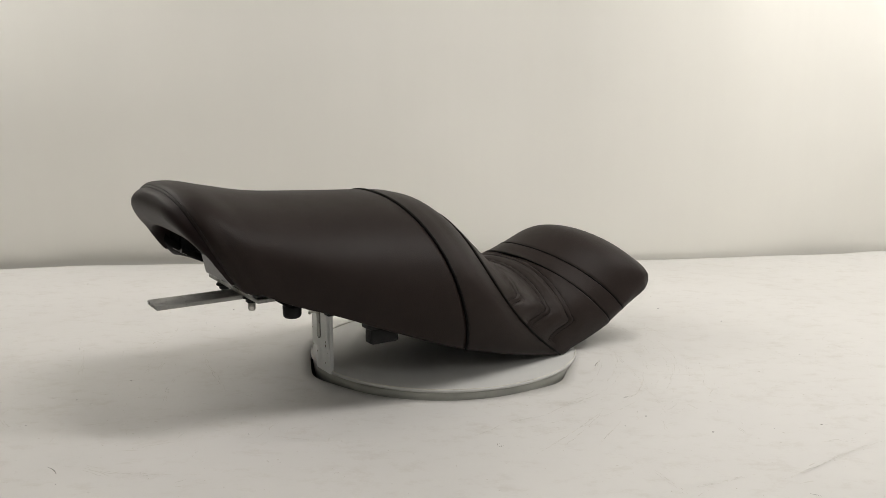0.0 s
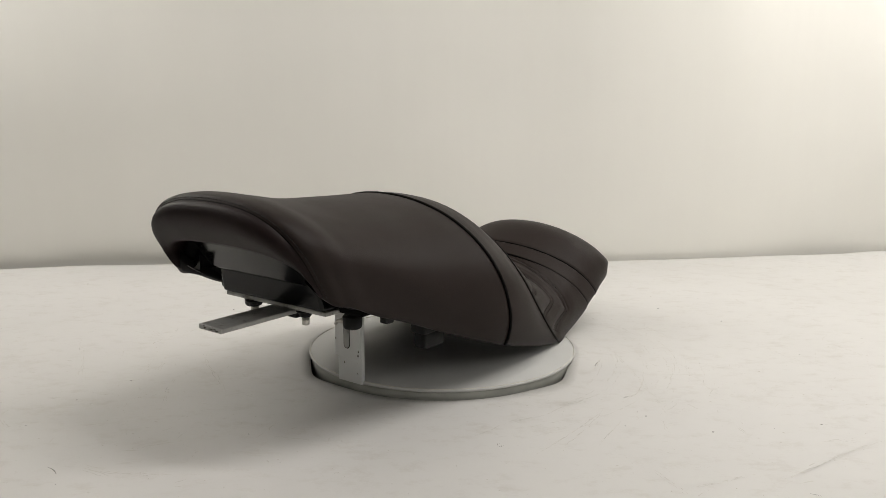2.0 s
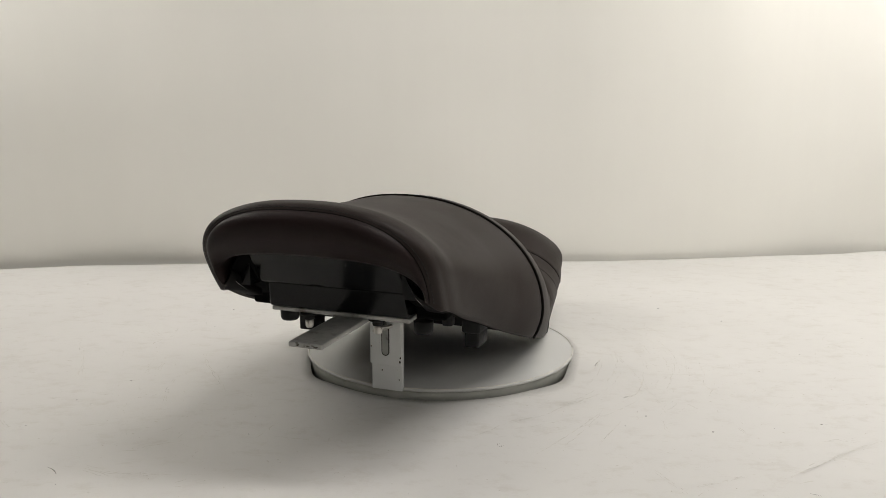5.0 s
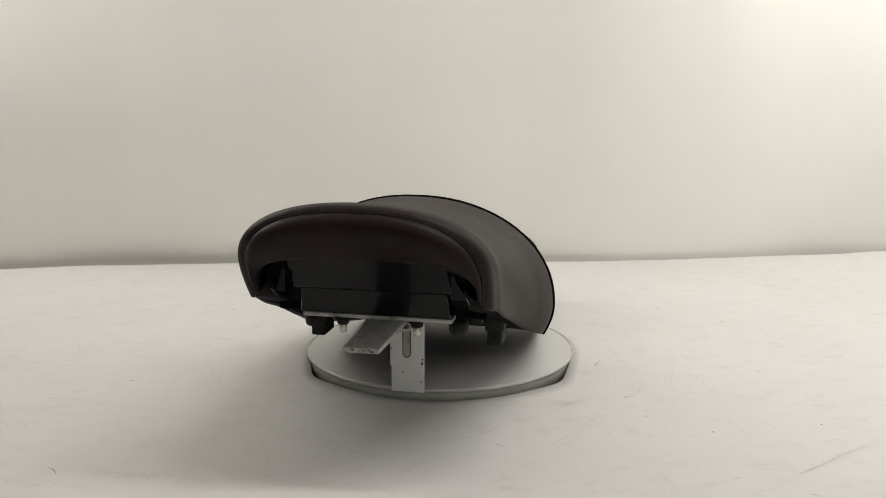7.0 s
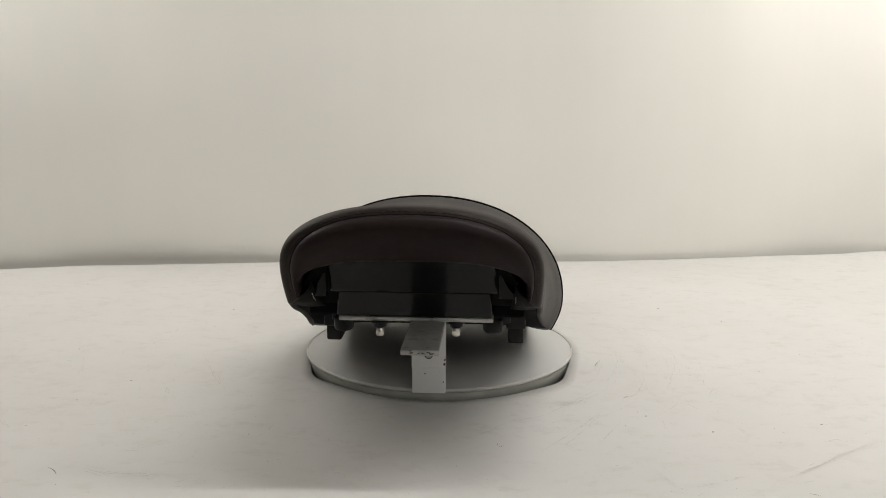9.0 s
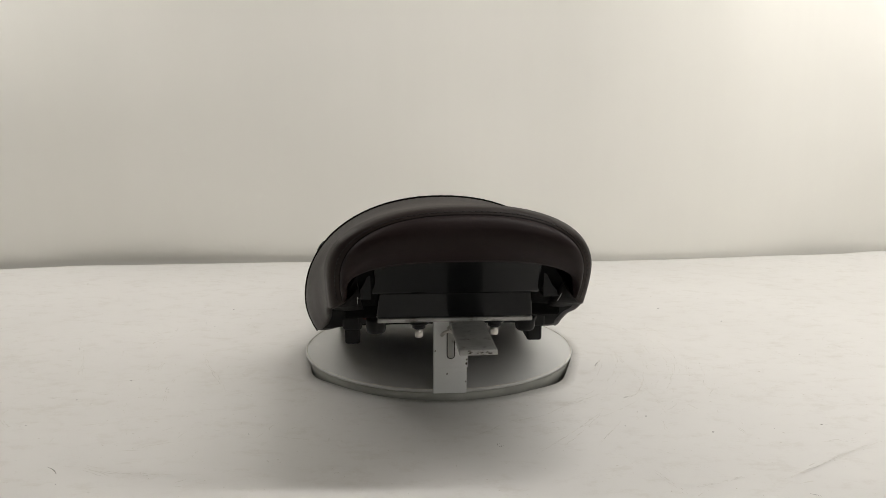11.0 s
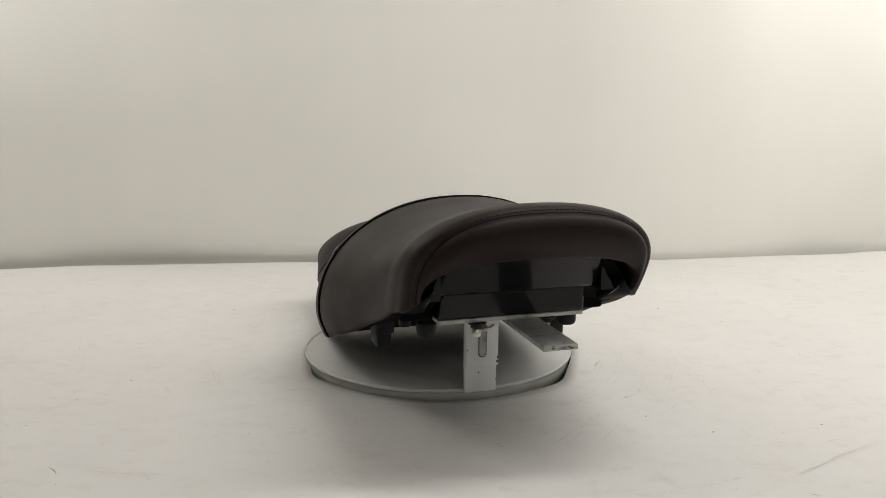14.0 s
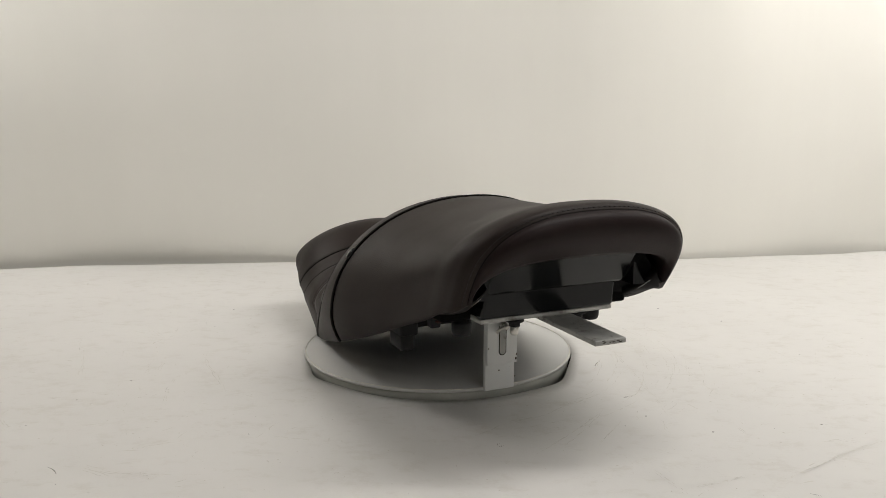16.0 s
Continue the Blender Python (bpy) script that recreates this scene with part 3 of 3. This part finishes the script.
# ---- wear on the table -------------------------------------------------------
SCUFFS_WEST = [
    [(-0.578, 0.295), (-0.558, 0.269)],
    [(-0.45, 0.144), (-0.396, 0.065)],
    [(-0.456, 0.105), (-0.417, 0.085)],
    [(-0.407, 0.046), (-0.402, 0.059)],
    [(-0.392, 0.096), (-0.396, 0.123)],
    [(-0.522, 0.07), (-0.489, -0.004), (-0.452, -0.097)],
    [(-0.463, -0.091), (-0.466, -0.062)],
    [(-0.387, -0.026), (-0.376, -0.09)],
    [(-0.372, -0.018), (-0.363, -0.077)],
    [(-0.323, -0.003), (-0.307, -0.051), (-0.268, -0.131), (-0.261, -0.153)],
    [(-0.321, -0.197), (-0.333, -0.144), (-0.334, -0.096), (-0.322, -0.076)],
    [(-0.358, -0.355), (-0.321, -0.377), (-0.28, -0.382), (-0.231, -0.382)],
    [(-0.353, -0.366), (-0.318, -0.386)],
    [(-0.467, -0.207), (-0.449, -0.201)],
    [(-0.471, -0.172), (-0.431, -0.177)],
    [(-0.395, -0.255), (-0.37, -0.261)],
    [(-0.186, -0.273), (-0.188, -0.264), (-0.18, -0.249)],
    [(-0.179, -0.29), (-0.131, -0.299)],
    [(-0.314, -0.32), (-0.272, -0.299)],
    [(-0.299, 0.149), (-0.273, 0.115)],
    [(-0.489, -0.238), (-0.466, -0.273)]]
SCUFFS_EAST = [
    [(0.258, -0.079), (0.25, -0.116), (0.233, -0.158), (0.217, -0.168)],
    [(0.231, 0.019), (0.244, -0.073), (0.255, -0.19)],
    [(0.209, -0.043), (0.194, -0.08)],
    [(0.497, 0.309), (0.504, 0.271)],
    [(0.453, 0.031), (0.485, -0.041)],
    [(0.552, 0.053), (0.576, -0.007)],
    [(0.322, -0.122), (0.333, -0.159)],
    [(0.323, -0.258), (0.326, -0.275)],
    [(0.245, -0.24), (0.244, -0.269)],
    [(0.394, -0.301), (0.418, -0.292), (0.438, -0.3)],
    [(0.312, -0.399), (0.365, -0.363), (0.409, -0.328), (0.468, -0.294)],
    [(0.206, -0.371), (0.227, -0.425)],
    [(0.238, -0.407), (0.305, -0.378)],
    [(0.144, -0.196), (0.191, -0.153)],
    [(0.129, -0.309), (0.155, -0.268), (0.183, -0.212)],
    [(0.163, -0.309), (0.197, -0.246)],
    [(0.247, 0.081), (0.257, 0.048)],
    [(0.027, -0.295), (0.071, -0.248), (0.119, -0.222), (0.156, -0.179)],
    [(0.095, -0.333), (0.146, -0.267), (0.179, -0.219)]]
SCORES = [
    [(-0.384, -0.362), (-0.369, -0.377)],
    [(0.339, -0.417), (0.347, -0.423)],
    [(0.199, -0.066), (0.208, -0.048)],
    [(0.217, -0.168), (0.224, -0.162)]]
GRIT = [(-0.341, 0.136), (-0.359, 0.154), (-0.386, -0.111), (-0.205, -0.279), (-0.452, -0.257), (-0.335, 0.235), (-0.637, 0.41), (0.293, -0.271), (0.202, -0.254), (0.434, 0.171), (0.354, 0.248), (0.231, -0.225), (0.363, -0.261), (0.419, -0.249), (-0.177, 0.053), (0.185, 0.042)]
RING = (0.062, -0.307)


def ribbon(bm, points, width, rng, drop=0.30):
    """A broken, wavering, tapering scratch over the table along the given points."""
    pts = [Vector((x, y, 0)) for x, y in points]
    fine = []
    for a, b in zip(pts, pts[1:]):
        n = max(2, int((b - a).length / 0.004))
        fine += [a.lerp(b, k / n) for k in range(n)]
    fine.append(pts[-1])
    if len(pts) > 2:
        for _ in range(4):
            fine = [fine[0]] + [(fine[k - 1] + fine[k] * 2 + fine[k + 1]) / 4 for k in range(1, len(fine) - 1)] + [fine[-1]]
    seed = rng.uniform(0, 50)
    shake = [Vector((noise.noise((seed, k * 0.25, 0)), noise.noise((seed, k * 0.25, 9)), 0)) * 0.0022 for k in range(len(fine))]
    fine = [p + q for p, q in zip(fine, shake)]
    for k in range(len(fine) - 1):
        if rng.random() < drop or noise.noise((seed + 20, k * 0.3, 0)) > 0.28:
            continue
        a, b = fine[k], fine[k + 1]
        side = (b - a).cross(Vector((0, 0, 1))).normalized()
        ends = []
        for p, f in ((a, k), (b, k + 1)):
            f = f / (len(fine) - 1)
            w = width * (0.25 + 0.75 * math.sin(math.pi * min(0.95, max(0.05, f)))) * rng.uniform(0.4, 1.2) / 2
            for q in (p - side * w, p + side * w):
                ends.append(bm.verts.new((q.x, q.y, table_z(q.x, q.y) + 0.0004)))
        bm.faces.new((ends[0], ends[1], ends[3], ends[2]))


def build_wear():
    rng = random.Random(4)
    bm = bmesh.new()
    faint = bmesh.new()
    for stroke in SCUFFS_WEST + SCUFFS_EAST:
        ribbon(bm, stroke, 0.00055, rng, 0.15)
        ribbon(faint, [(x + 0.002, y + 0.003) for x, y in stroke], 0.0013, rng)
    # faint curved rubbing round the turntable, short nicks and smudges all over
    for k in range(48):
        r, a0 = rng.uniform(0.215, 0.36), radians(rng.uniform(-75, 60))
        span = rng.uniform(0.1, 0.4)
        ribbon(bm if k % 3 == 0 else faint, [(r * math.cos(a0 + span * q / 5), r * math.sin(a0 + span * q / 5)) for q in range(6)], 0.00045 if k % 3 == 0 else 0.0010, rng)
    for k in range(260):
        x, y, a = rng.uniform(-1.1, 1.2), rng.uniform(-0.6, 0.55), rng.uniform(0, math.pi)
        if math.hypot(x, y) > 0.22:
            d = rng.uniform(0.004, 0.03)
            ribbon(bm if k % 3 == 0 else faint, [(x, y), (x + d * math.cos(a), y + d * math.sin(a) * 0.6)], 0.00045 if k % 3 == 0 else rng.uniform(0.0007, 0.0018), rng)
    # a denser patch of short rubs beside the turntable, thinning outwards
    for cx, cy, sx, sy, count in ((0.30, -0.15, 0.09, 0.08, 80), (0.23, 0.05, 0.04, 0.09, 25), (-0.40, -0.05, 0.10, 0.14, 90), (-0.30, -0.27, 0.10, 0.06, 50), (0.45, 0.15, 0.12, 0.14, 50)):
        for k in range(count):
            x, y, a = rng.gauss(cx, sx), rng.gauss(cy, sy), rng.uniform(0, math.pi)
            if math.hypot(x, y) > 0.22:
                d = rng.uniform(0.004, 0.022)
                ribbon(bm if k % 6 == 0 else faint, [(x, y), (x + d * math.cos(a) * 0.5, y + d * math.sin(a) * 0.5 + 0.002), (x + d * math.cos(a), y + d * math.sin(a))],
                       0.00045 if k % 6 == 0 else rng.uniform(0.0006, 0.0014), rng, 0.4)
    tagged(part("smudges", faint, SMUDGE, smooth=False), "faint brownish smudges on the white table", "smudges", kind="stuff")
    tagged(part("scuff_marks", bm, SCUFF, smooth=False), "faint grey scuffs and scratches on the table", "scuff marks", kind="stuff")
    bm = bmesh.new()
    for stroke in SCORES:
        ribbon(bm, stroke, 0.0009, rng, 0.05)
    ring = [(RING[0] + 0.0036 * math.cos(k * math.pi / 8), RING[1] + 0.0050 * math.sin(k * math.pi / 8)) for k in range(17)]
    ribbon(bm, ring, 0.0006, rng)
    spots = list(GRIT) + [(rng.uniform(-1.0, 1.1), rng.uniform(-0.5, 0.55)) for _ in range(40)]
    for k, (x, y) in enumerate(spots):
        if math.hypot(x, y) < 0.2:
            continue
        r = rng.uniform(0.0005, 0.0010) if k < len(GRIT) else rng.uniform(0.0003, 0.0006)
        bmesh.ops.create_icosphere(bm, subdivisions=1, radius=r, matrix=Matrix.Translation((x, y, table_z(x, y) + r * 0.25)) @ Matrix.Diagonal((1.4, 0.8, 0.4, 1)))
    tagged(part("grit", bm, DARK_SPECK), "dark grit and score marks on the table", "grit", kind="stuff")


build_wear()


def motions():
    walk(turntable, [(t, pose(0, 0, 0, 0, 0, a)) for t, a in TURNS])
    walk(bracket, [(t, pose(0, 0, 0, 0, 0, a) @ pose(*SEAT_AT)) for t, a in TURNS])
    walk(seat, [(t, pose(0, 0, 0, 0, 0, a) @ pose(*SEAT_AT)) for t, a in TURNS])


motions()
